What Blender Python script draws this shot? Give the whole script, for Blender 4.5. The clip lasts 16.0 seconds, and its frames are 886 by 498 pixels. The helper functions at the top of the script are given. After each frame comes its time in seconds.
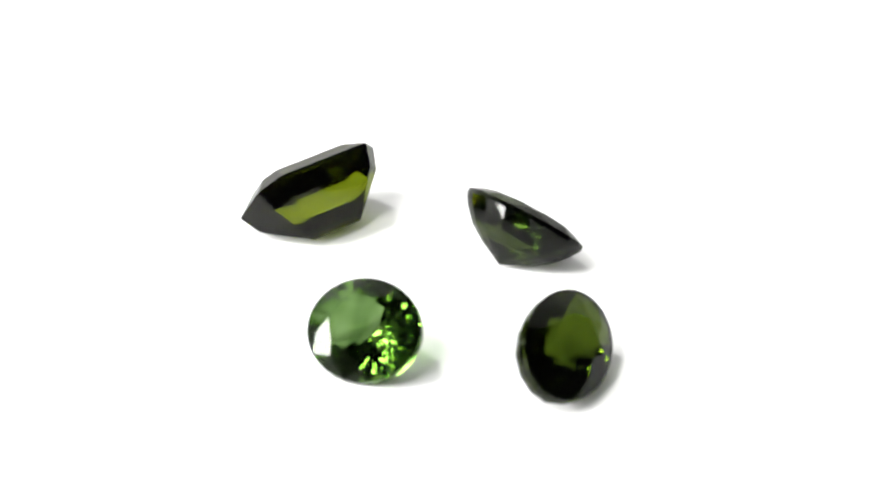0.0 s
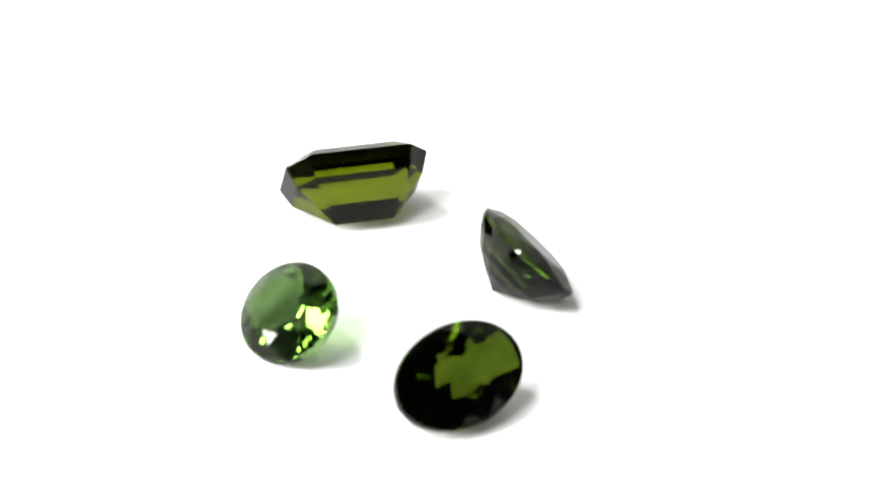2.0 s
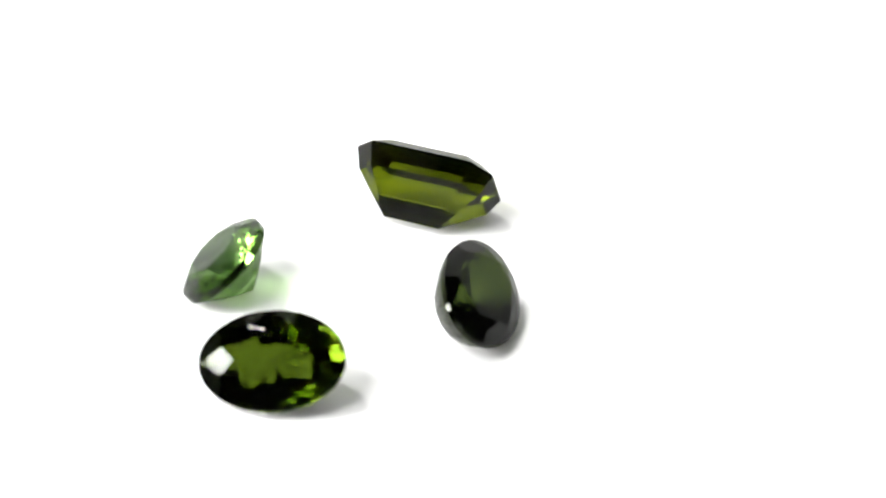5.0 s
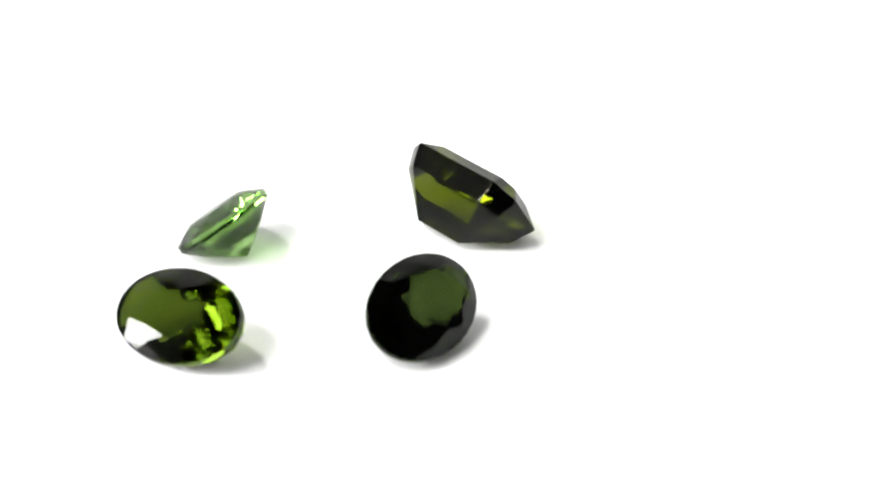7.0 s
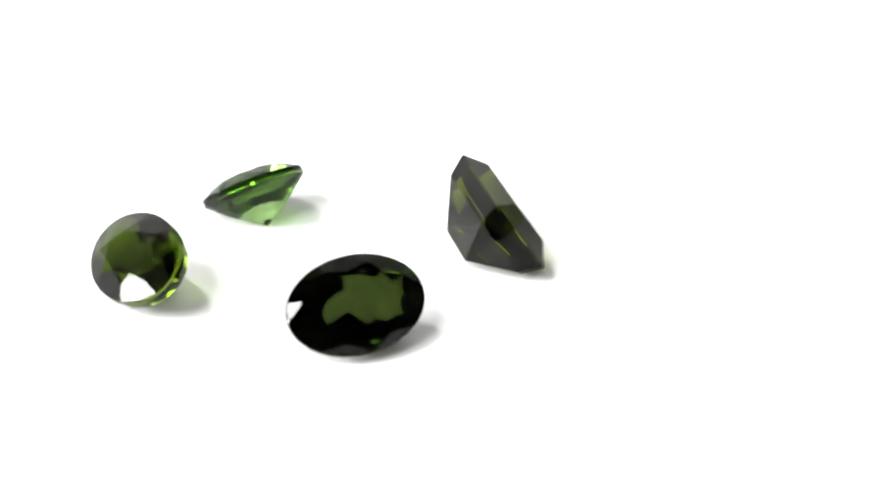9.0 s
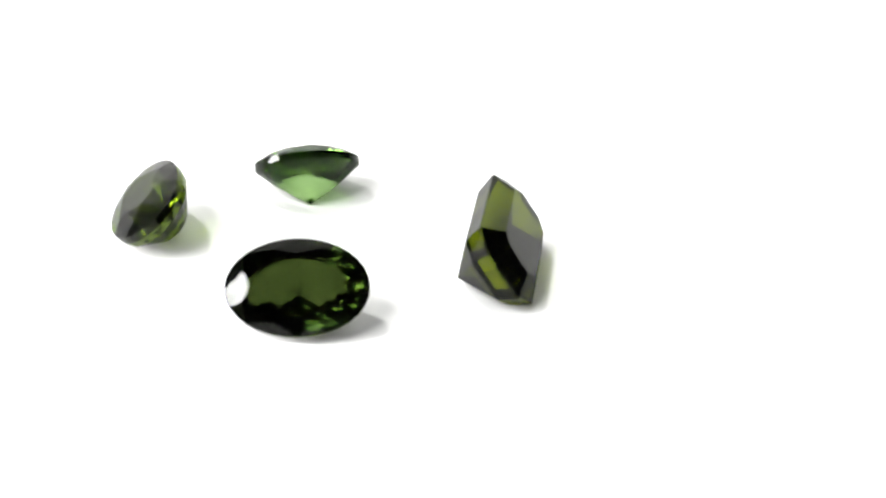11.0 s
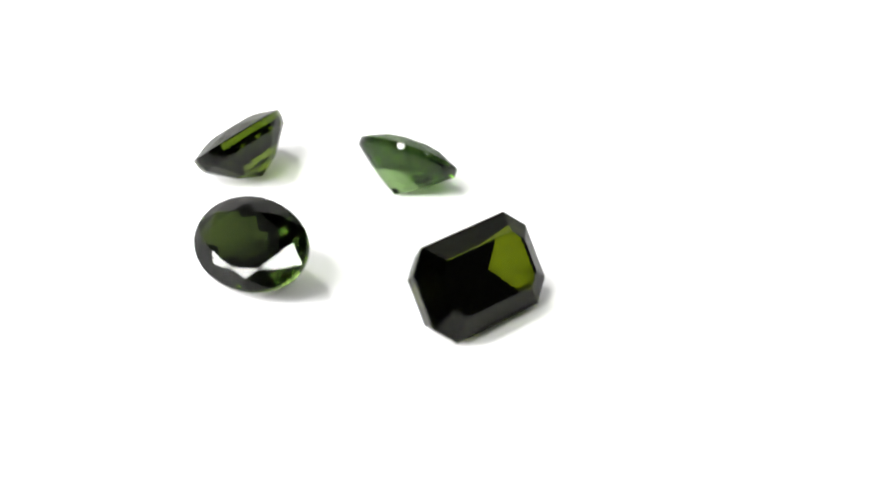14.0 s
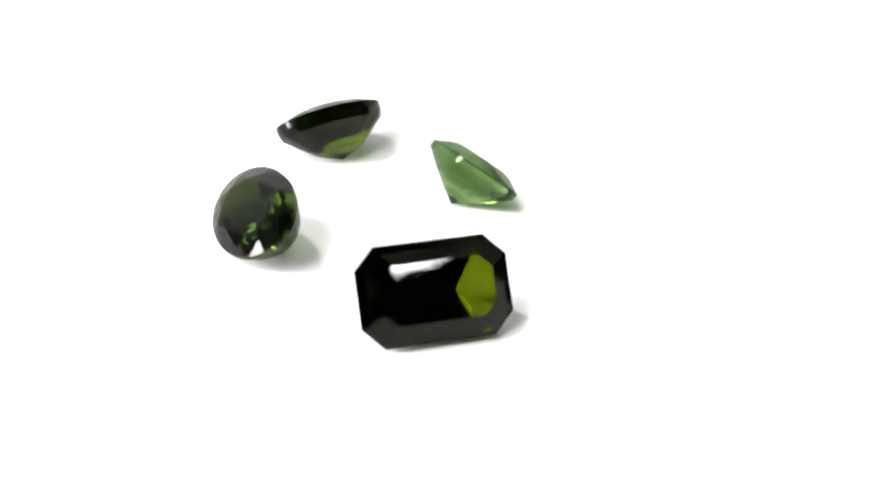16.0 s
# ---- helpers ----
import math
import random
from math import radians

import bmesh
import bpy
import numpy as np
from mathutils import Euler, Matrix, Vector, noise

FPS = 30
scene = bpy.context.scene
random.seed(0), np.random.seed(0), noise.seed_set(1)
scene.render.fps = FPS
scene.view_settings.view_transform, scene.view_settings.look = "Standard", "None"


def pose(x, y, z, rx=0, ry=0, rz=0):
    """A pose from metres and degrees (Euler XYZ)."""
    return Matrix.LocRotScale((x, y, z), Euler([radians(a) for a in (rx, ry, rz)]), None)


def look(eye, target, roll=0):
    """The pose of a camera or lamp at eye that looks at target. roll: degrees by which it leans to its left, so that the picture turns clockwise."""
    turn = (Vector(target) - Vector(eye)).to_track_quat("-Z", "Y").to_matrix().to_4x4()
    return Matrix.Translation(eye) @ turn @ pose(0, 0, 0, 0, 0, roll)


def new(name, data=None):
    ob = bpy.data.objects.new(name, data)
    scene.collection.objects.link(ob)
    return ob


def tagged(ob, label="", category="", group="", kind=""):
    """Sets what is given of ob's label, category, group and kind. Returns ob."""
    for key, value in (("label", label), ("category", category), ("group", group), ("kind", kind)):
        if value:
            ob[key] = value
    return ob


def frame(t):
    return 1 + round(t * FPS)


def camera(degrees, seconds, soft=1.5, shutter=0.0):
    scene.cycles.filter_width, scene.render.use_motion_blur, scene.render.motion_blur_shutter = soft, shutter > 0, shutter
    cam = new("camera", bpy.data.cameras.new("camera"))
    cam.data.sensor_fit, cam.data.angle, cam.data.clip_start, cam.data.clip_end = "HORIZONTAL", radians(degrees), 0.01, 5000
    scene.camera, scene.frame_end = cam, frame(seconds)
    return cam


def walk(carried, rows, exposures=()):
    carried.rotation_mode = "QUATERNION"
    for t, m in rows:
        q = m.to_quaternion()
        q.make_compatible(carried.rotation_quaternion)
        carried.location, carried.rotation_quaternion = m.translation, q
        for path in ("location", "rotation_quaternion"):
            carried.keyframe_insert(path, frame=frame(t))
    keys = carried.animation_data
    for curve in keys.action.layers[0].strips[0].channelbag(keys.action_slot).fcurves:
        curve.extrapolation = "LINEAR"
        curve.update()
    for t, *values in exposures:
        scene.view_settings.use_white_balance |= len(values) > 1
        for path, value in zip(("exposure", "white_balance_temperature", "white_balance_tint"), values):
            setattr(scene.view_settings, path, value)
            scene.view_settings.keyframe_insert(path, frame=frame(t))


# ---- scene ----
MM = 0.001

# ---- camera ----
cam = camera(28.173, 16.0, soft=2.2)
EYE = look((0.0, -0.08037, 0.05027), (0.00294, 0.00209, 0.0), 3.143)
cam.data.dof.use_dof, cam.data.dof.focus_distance, cam.data.dof.aperture_fstop = True, 0.098, 66.0
walk(cam, [(0.0, EYE), (16.0, EYE)])


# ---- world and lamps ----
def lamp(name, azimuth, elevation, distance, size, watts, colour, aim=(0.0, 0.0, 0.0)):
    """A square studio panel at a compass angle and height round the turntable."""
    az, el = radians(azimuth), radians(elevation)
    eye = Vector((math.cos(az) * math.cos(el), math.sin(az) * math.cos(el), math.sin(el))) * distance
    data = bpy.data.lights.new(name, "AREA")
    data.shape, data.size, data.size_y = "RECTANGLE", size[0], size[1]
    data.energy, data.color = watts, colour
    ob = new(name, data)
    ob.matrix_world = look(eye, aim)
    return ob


world = bpy.data.worlds.new("dim_room")
scene.world = world
world.use_nodes = True
world.node_tree.nodes["Background"].inputs["Color"].default_value = (0.75, 0.8, 0.85, 1)
world.node_tree.nodes["Background"].inputs["Strength"].default_value = 0.03

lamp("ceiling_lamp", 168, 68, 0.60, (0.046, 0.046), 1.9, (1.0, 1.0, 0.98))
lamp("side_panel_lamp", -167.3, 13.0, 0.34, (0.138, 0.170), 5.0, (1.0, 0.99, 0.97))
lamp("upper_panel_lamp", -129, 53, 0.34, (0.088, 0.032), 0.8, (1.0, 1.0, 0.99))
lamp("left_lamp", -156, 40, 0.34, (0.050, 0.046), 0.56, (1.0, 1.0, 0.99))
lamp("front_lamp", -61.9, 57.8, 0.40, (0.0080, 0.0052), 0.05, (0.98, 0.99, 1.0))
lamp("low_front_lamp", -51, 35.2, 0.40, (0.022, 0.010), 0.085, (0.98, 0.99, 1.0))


# ---- materials ----
def material(name):
    m = bpy.data.materials.new(name)
    m.use_nodes = True
    return m, m.node_tree.nodes, m.node_tree.links, m.node_tree.nodes["Principled BSDF"]


def gem_material(name, deep, pale, inner, ior=1.635, streak=1.0):
    """Clear coloured stone: zoned body colour that deepens with each inner bounce, white surface gloss."""
    m, nodes, links, b = material(name)
    out = nodes["Material Output"]
    nodes.remove(b)
    co = nodes.new("ShaderNodeTexCoord")
    zone = nodes.new("ShaderNodeTexNoise")
    zone.inputs["Scale"].default_value = 420.0
    zone.inputs["Detail"].default_value = 3.0
    along = nodes.new("ShaderNodeMapping")
    along.inputs["Scale"].default_value = (1.0, streak, 1.0)
    links.new(co.outputs["Object"], along.inputs["Vector"])
    links.new(along.outputs["Vector"], zone.inputs["Vector"])
    ramp = nodes.new("ShaderNodeValToRGB")
    ramp.color_ramp.elements[0].position, ramp.color_ramp.elements[0].color = 0.3, (*deep, 1)
    ramp.color_ramp.elements[1].position, ramp.color_ramp.elements[1].color = 0.7, (*pale, 1)
    links.new(zone.outputs["Fac"], ramp.inputs["Fac"])
    wear = nodes.new("ShaderNodeTexNoise")
    wear.inputs["Scale"].default_value = 900.0
    wear.inputs["Detail"].default_value = 4.0
    links.new(co.outputs["Object"], wear.inputs["Vector"])
    rough = nodes.new("ShaderNodeMapRange")
    rough.inputs["From Min"].default_value, rough.inputs["From Max"].default_value = 0.35, 0.75
    rough.inputs["To Min"].default_value, rough.inputs["To Max"].default_value = 0.0, 0.03
    links.new(wear.outputs["Fac"], rough.inputs["Value"])
    wave = nodes.new("ShaderNodeTexNoise")
    wave.inputs["Scale"].default_value = 330.0
    wave.inputs["Detail"].default_value = 1.5
    links.new(co.outputs["Object"], wave.inputs["Vector"])
    uneven = nodes.new("ShaderNodeBump")
    uneven.inputs["Strength"].default_value, uneven.inputs["Distance"].default_value = 0.32, 0.00004
    links.new(wave.outputs["Fac"], uneven.inputs["Height"])
    clear = nodes.new("ShaderNodeBsdfRefraction")
    clear.inputs["IOR"].default_value = ior
    links.new(ramp.outputs["Color"], clear.inputs["Color"])
    gloss = nodes.new("ShaderNodeBsdfGlossy")
    gloss.inputs["Color"].default_value = (0.43, 0.43, 0.43, 1)
    mirror = nodes.new("ShaderNodeBsdfGlossy")
    mirror.inputs["Color"].default_value = (*inner, 1)
    fresnel = nodes.new("ShaderNodeFresnel")
    fresnel.inputs["IOR"].default_value = ior
    coat = nodes.new("ShaderNodeFresnel")
    coat.inputs["IOR"].default_value = 1.42
    total = nodes.new("ShaderNodeMath")
    total.operation = "GREATER_THAN"
    total.inputs[1].default_value = 0.985
    links.new(fresnel.outputs["Fac"], total.inputs[0])
    links.new(rough.outputs["Result"], gloss.inputs["Roughness"])
    haze = nodes.new("ShaderNodeMath")
    haze.operation = "MULTIPLY_ADD"
    haze.inputs[1].default_value, haze.inputs[2].default_value = 1.6, 0.035
    links.new(rough.outputs["Result"], haze.inputs[0])
    for node in (clear, mirror):
        links.new(haze.outputs["Value"], node.inputs["Roughness"])
    for node in (clear, gloss, mirror, fresnel, coat):
        links.new(uneven.outputs["Normal"], node.inputs["Normal"])
    skin = nodes.new("ShaderNodeMixShader")
    links.new(coat.outputs["Fac"], skin.inputs["Fac"])
    links.new(clear.outputs["BSDF"], skin.inputs[1])
    links.new(gloss.outputs["BSDF"], skin.inputs[2])
    mix = nodes.new("ShaderNodeMixShader")
    links.new(total.outputs["Value"], mix.inputs["Fac"])
    links.new(skin.outputs["Shader"], mix.inputs[1])
    links.new(mirror.outputs["BSDF"], mix.inputs[2])
    links.new(mix.outputs["Shader"], out.inputs["Surface"])
    return m


def ground_material(name, colour, roughness, scale):
    m, nodes, links, b = material(name)
    co = nodes.new("ShaderNodeTexCoord")
    n = nodes.new("ShaderNodeTexNoise")
    n.inputs["Scale"].default_value, n.inputs["Detail"].default_value = scale, 6.0
    links.new(co.outputs["Object"], n.inputs["Vector"])
    mix = nodes.new("ShaderNodeMixRGB")
    mix.inputs["Color1"].default_value = (*[c * 0.96 for c in colour], 1)
    mix.inputs["Color2"].default_value = (*colour, 1)
    links.new(n.outputs["Fac"], mix.inputs["Fac"])
    links.new(mix.outputs["Color"], b.inputs["Base Color"])
    bump = nodes.new("ShaderNodeBump")
    bump.inputs["Strength"].default_value, bump.inputs["Distance"].default_value = 0.15, 0.0001
    links.new(n.outputs["Fac"], bump.inputs["Height"])
    links.new(bump.outputs["Normal"], b.inputs["Normal"])
    b.inputs["Roughness"].default_value = roughness
    b.inputs["Specular IOR Level"].default_value = 0.25
    return m


WHITE = ground_material("white_card", (0.77, 0.77, 0.77), 0.75, 900.0)
# Unseen table and walls: tones set for what the stones reflect.
TABLE = ground_material("dark_table", (0.16, 0.155, 0.15), 0.6, 60.0)
PALE = ground_material("pale_unseen_wall", (0.84, 0.84, 0.83), 0.85, 30.0)
WALL = ground_material("dark_unseen_wall", (0.05, 0.05, 0.05), 0.85, 30.0)
OLIVE = gem_material("olive_green_stone", (0.19, 0.22, 0.035), (0.34, 0.385, 0.07), (0.18, 0.19, 0.14), 1.635, 0.2)
DARK = gem_material("dark_green_stone", (0.165, 0.215, 0.05), (0.26, 0.315, 0.09), (0.25, 0.28, 0.18))
BLUISH = gem_material("deep_bottle_green_stone", (0.135, 0.17, 0.075), (0.205, 0.245, 0.12), (0.25, 0.28, 0.22))
BRIGHT = gem_material("bright_green_stone", (0.27, 0.38, 0.19), (0.46, 0.58, 0.36), (0.66, 0.79, 0.46), 1.66, 1.8)


# ---- mesh helpers ----
def part(name, bm, mat, parent=None, label=""):
    me = bpy.data.meshes.new(name)
    bm.to_mesh(me)
    bm.free()
    me.materials.append(mat)
    ob = new(name, me)
    ob.parent = parent
    return tagged(ob, label)


def hull_face(bm, points, inside=(0, 0, -0.0003)):
    """One flat face, wound so that its normal leaves the stone."""
    pts = [Vector(q) for q in points]
    n = Vector((0, 0, 0))
    for i in range(len(pts)):
        n += (pts[i] - pts[0]).cross(pts[(i + 1) % len(pts)] - pts[0])
    mid = sum(pts, Vector((0, 0, 0))) / len(pts)
    if n.dot(mid - Vector(inside)) < 0:
        pts.reverse()
    bm.faces.new([bm.verts.new(q) for q in pts])


def bands(bm, upper, lower):
    """Facets between two rings of equal count."""
    k = len(upper)
    for i in range(k):
        j = (i + 1) % k
        hull_face(bm, [upper[i], upper[j], lower[j], lower[i]])


def octagon(half_long, half_short, cut, z):
    a, b, c = half_long, half_short, cut
    ring = [(a - c, b), (a, b - c), (a, c - b), (a - c, -b), (c - a, -b), (-a, c - b), (-a, b - c), (c - a, b)]
    return [(y * MM, x * MM, z * MM) for x, y in ring]


def oval(half_long, half_short, z, count, turn=0.0):
    ring = []
    for i in range(count):
        w = 2 * math.pi * (i + turn) / count
        ring.append((half_short * math.sin(w) * MM, half_long * math.cos(w) * MM, z * MM))
    return ring


# ---- stones ----
def finish(stone, crown, table, girdle, pavilion, mat, smooth=False):
    for bm in (crown, table, girdle, pavilion):
        bmesh.ops.remove_doubles(bm, verts=bm.verts[:], dist=1e-7)
    for face in girdle.faces:
        face.smooth = smooth
    c = part("crown", crown, mat, stone, "polished faceted upper half of the stone")
    part("table_facet", table, mat, c, "large flat polished top facet")
    part("girdle", girdle, mat, stone, "narrow polished band round the widest edge")
    part("pavilion", pavilion, mat, stone, "faceted lower half tapering to the point")


def step_cut(a, b, cut, crown_h, depth, belly, table, mat):
    """A rectangular stone with cut corners: stepped crown and stepped pavilion with a keel."""
    stone = new("emerald_cut_gemstone")
    crown, top, rim, pav = bmesh.new(), bmesh.new(), bmesh.new(), bmesh.new()

    def ring(f, z):
        return octagon(a - b * (1 - f), b * f, cut * f, z)

    rings = [ring(1, 0), ring(0.84, crown_h * 0.38), ring(table, crown_h)]
    for u, v in zip(rings, rings[1:]):
        bands(crown, v, u)
    hull_face(top, rings[-1])
    bands(rim, ring(1, 0), ring(1, -0.12))
    low = [ring(1, -0.12), ring(belly, -depth * 0.38)]
    for u, v in zip(low, low[1:]):
        bands(pav, u, v)
    k = (a - b) * MM * 1.13
    z = -depth * MM
    p, q = (0, k, z), (0, -k, z)
    r = low[-1]
    for i in range(8):
        j = (i + 1) % 8
        m = ((r[i][1] + r[j][1]) / 2)
        if i == 3:
            hull_face(pav, [r[3], r[4], q, p])
        elif i == 7:
            hull_face(pav, [r[7], r[0], p, q])
        else:
            hull_face(pav, [r[i], r[j], p if m > 0 else q])
    finish(stone, crown, top, rim, pav, mat)
    return stone


def brilliant(a, b, crown_h, depth, belly, table, mat, name, girdle=0.4, waist=None):
    """An oval stone: star, kite and edge facets on the crown, bellied pavilion.
    waist: for a stepped pavilion, how deep its belly lies, its bulge, and the width and depth of the last step."""
    stone = new(name)
    crown, top, rim, pav = bmesh.new(), bmesh.new(), bmesh.new(), bmesh.new()
    g = oval(a, b, 0, 32)
    t = oval(a * table, b * table, crown_h, 8)
    f = (table * math.cos(math.pi / 8) + 1) / 2
    m = oval(a * f, b * f, crown_h * (1 - f * math.cos(math.pi / 8)) / (1 - table), 8, 0.5)
    for i in range(8):
        j = (i + 1) % 8
        hull_face(crown, [t[i], t[j], m[i]])
        hull_face(crown, [t[j], m[j], g[4 * j], m[i]])
        for q in (0, 2):
            hull_face(crown, [m[i], *(g[(4 * i + q + n) % 32] for n in range(3))])
    hull_face(top, t)
    g2 = oval(a, b, -girdle, 32)
    bands(rim, g, g2)
    culet = (0, 0, -depth * MM)
    if waist:
        level, bulge, last_wide, last_deep = waist
        half = -depth * level - girdle / 2
        s = (1 + belly) / 2 + bulge
        low = [oval(a * s, b * s, -girdle + (half + girdle) * 0.45, 16), oval(a * belly, b * belly, half, 16),
               oval(a * belly * last_wide, b * belly * last_wide, half - (depth + half) * last_deep, 16)]
        for i in range(16):
            j = (i + 1) % 16
            hull_face(pav, [g2[2 * i], g2[2 * i + 1], g2[2 * j], low[0][j], low[0][i]])
        for u, v in zip(low, low[1:]):
            bands(pav, u, v)
        last = low[-1]
        for i in range(16):
            hull_face(pav, [last[i], last[(i + 1) % 16], culet])
    else:
        span = depth - girdle
        tiers = []
        for k, f in enumerate((0.64, 0.27)):
            z = -girdle - span * (1 - f) - belly * 4 * f * (1 - f)
            tiers.append(oval(a * f, b * f, z, 16, 0.5 * (k % 2 == 0)))
        for i in range(16):
            j = (i + 1) % 16
            hull_face(pav, [g2[2 * i], g2[2 * i + 1], tiers[0][i]])
            hull_face(pav, [g2[2 * i + 1], g2[2 * j], tiers[0][i]])
            hull_face(pav, [g2[2 * j], tiers[0][i], tiers[0][j]])
            u, v = tiers
            hull_face(pav, [u[i], v[j], u[j]])
            hull_face(pav, [v[i], u[i], v[j]])
            hull_face(pav, [v[i], v[j], culet])
    finish(stone, crown, top, rim, pav, mat, True)
    return stone


def seat(stone, x, y, azimuth, tilt, turn):
    """The pose in which a stone lies on its pavilion, on the plate."""
    turn_m = pose(0, 0, 0, 0, 0, azimuth) @ pose(0, 0, 0, 0, tilt, 0) @ pose(0, 0, 0, 0, 0, turn)
    low = min((turn_m @ v.co).z for o in stone.children_recursive for v in o.data.vertices)
    return Matrix.Translation((x * MM, y * MM, -low)) @ turn_m


# ---- the place ----
# Unseen box added round the turntable; pale and dark sides shape the stones' reflections.
def unseen_box():
    size, h, low = 0.5, 0.62, -0.04
    t = 0.02
    def slab(name, x0, x1, y0, y1, z0, z1, mat):
        bm = bmesh.new()
        bmesh.ops.create_cube(bm, size=1)
        for v in bm.verts:
            v.co = ((x0, x1)[v.co.x > 0], (y0, y1)[v.co.y > 0], (z0, z1)[v.co.z > 0])
        return tagged(part(name, bm, mat), kind="structure")
    back = 0.25
    slab("floor", -size, size, -size, back, low - t, low, TABLE)
    slab("ceiling", -size, size, -size, back, h, h + t, WALL)
    slab("wall_north", -size - t, size + t, back, back + t, low - t, h + t, PALE)
    slab("wall_south", -size - t, size + t, -size - t, -size, low - t, h + t, WALL)
    slab("wall_east", size, size + t, -size, back, low - t, h + t, WALL)
    slab("wall_west", -size - t, -size, -size, back, low - t, h + t, PALE)


def disc(radius, z0, z1, edge, mat, name, parent):
    bm = bmesh.new()
    prof = [(radius - edge, z1), (radius - edge * 0.3, z1 - edge * 0.3), (radius, z1 - edge), (radius, z0 + edge), (radius - edge, z0)]
    n = 96
    rings = [[bm.verts.new((r * math.cos(2 * math.pi * i / n), r * math.sin(2 * math.pi * i / n), z)) for i in range(n)] for r, z in prof]
    for u, v in zip(rings, rings[1:]):
        for i in range(n):
            bm.faces.new([u[i], v[i], v[(i + 1) % n], u[(i + 1) % n]])
    bm.faces.new(rings[0])
    bm.faces.new(list(reversed(rings[-1])))
    return part(name, bm, mat, parent)


unseen_box()
turntable = tagged(new("turntable"), "plain matt white round display turntable, slowly turning", "turntable")
disc(0.105, -0.008, 0.0, 0.002, WHITE, "platter", turntable)
disc(0.085, -0.040, -0.008, 0.003, WHITE, "base", turntable)

emerald = tagged(step_cut(4.0, 2.564, 1.11, 0.77, 3.22, 0.835, 0.59, OLIVE),
                 "dark olive-green emerald-cut gemstone tilted on white turntable", "gemstone", "loose green gemstones")
small_oval = tagged(brilliant(3.657, 2.547, 0.49, 2.93, 0.675, 0.64, BLUISH, "oval_gemstone", 0.26, (0.52, 0.045, 0.61, 0.46)),
                    "very dark bottle-green oval faceted gemstone tilted on white turntable", "gemstone", "loose green gemstones")
bright = tagged(brilliant(2.977, 2.633, 0.62, 2.50, 0.13, 0.565, BRIGHT, "oval_gemstone"),
                "small bright clear green oval gemstone sparkling on white turntable", "gemstone", "loose green gemstones")
large_oval = tagged(brilliant(2.444, 3.495, 0.52, 2.80, 0.735, 0.50, DARK, "oval_gemstone", 0.42, (0.44, 0.085, 0.618, 0.546)),
                    "dark forest-green oval faceted gemstone lying on white turntable", "gemstone", "loose green gemstones")

SEATS = [
    (emerald, seat(emerald, -4.598, 4.616, 132.35, 55.13, -0.82)),
    (small_oval, seat(small_oval, 7.301, 1.717, 47.39, 42.75, 4.84)),
    (bright, seat(bright, -1.197, -9.042, -118.56, 41.46, 1.27)),
    (large_oval, seat(large_oval, 8.757, -10.244, -34.47, 41.83, 100.12)),
    (turntable, Matrix()),
]


def plate_angle(t):
    """Degrees that the turntable has turned at t seconds: clockwise, seen from above."""
    return -12.7645 * t + 0.0084 * (t - 8) ** 2


def motions():
    for thing, rest in SEATS:
        walk(thing, [(k * 0.25, pose(0, 0, 0, 0, 0, plate_angle(k * 0.25)) @ rest) for k in range(65)])


motions()
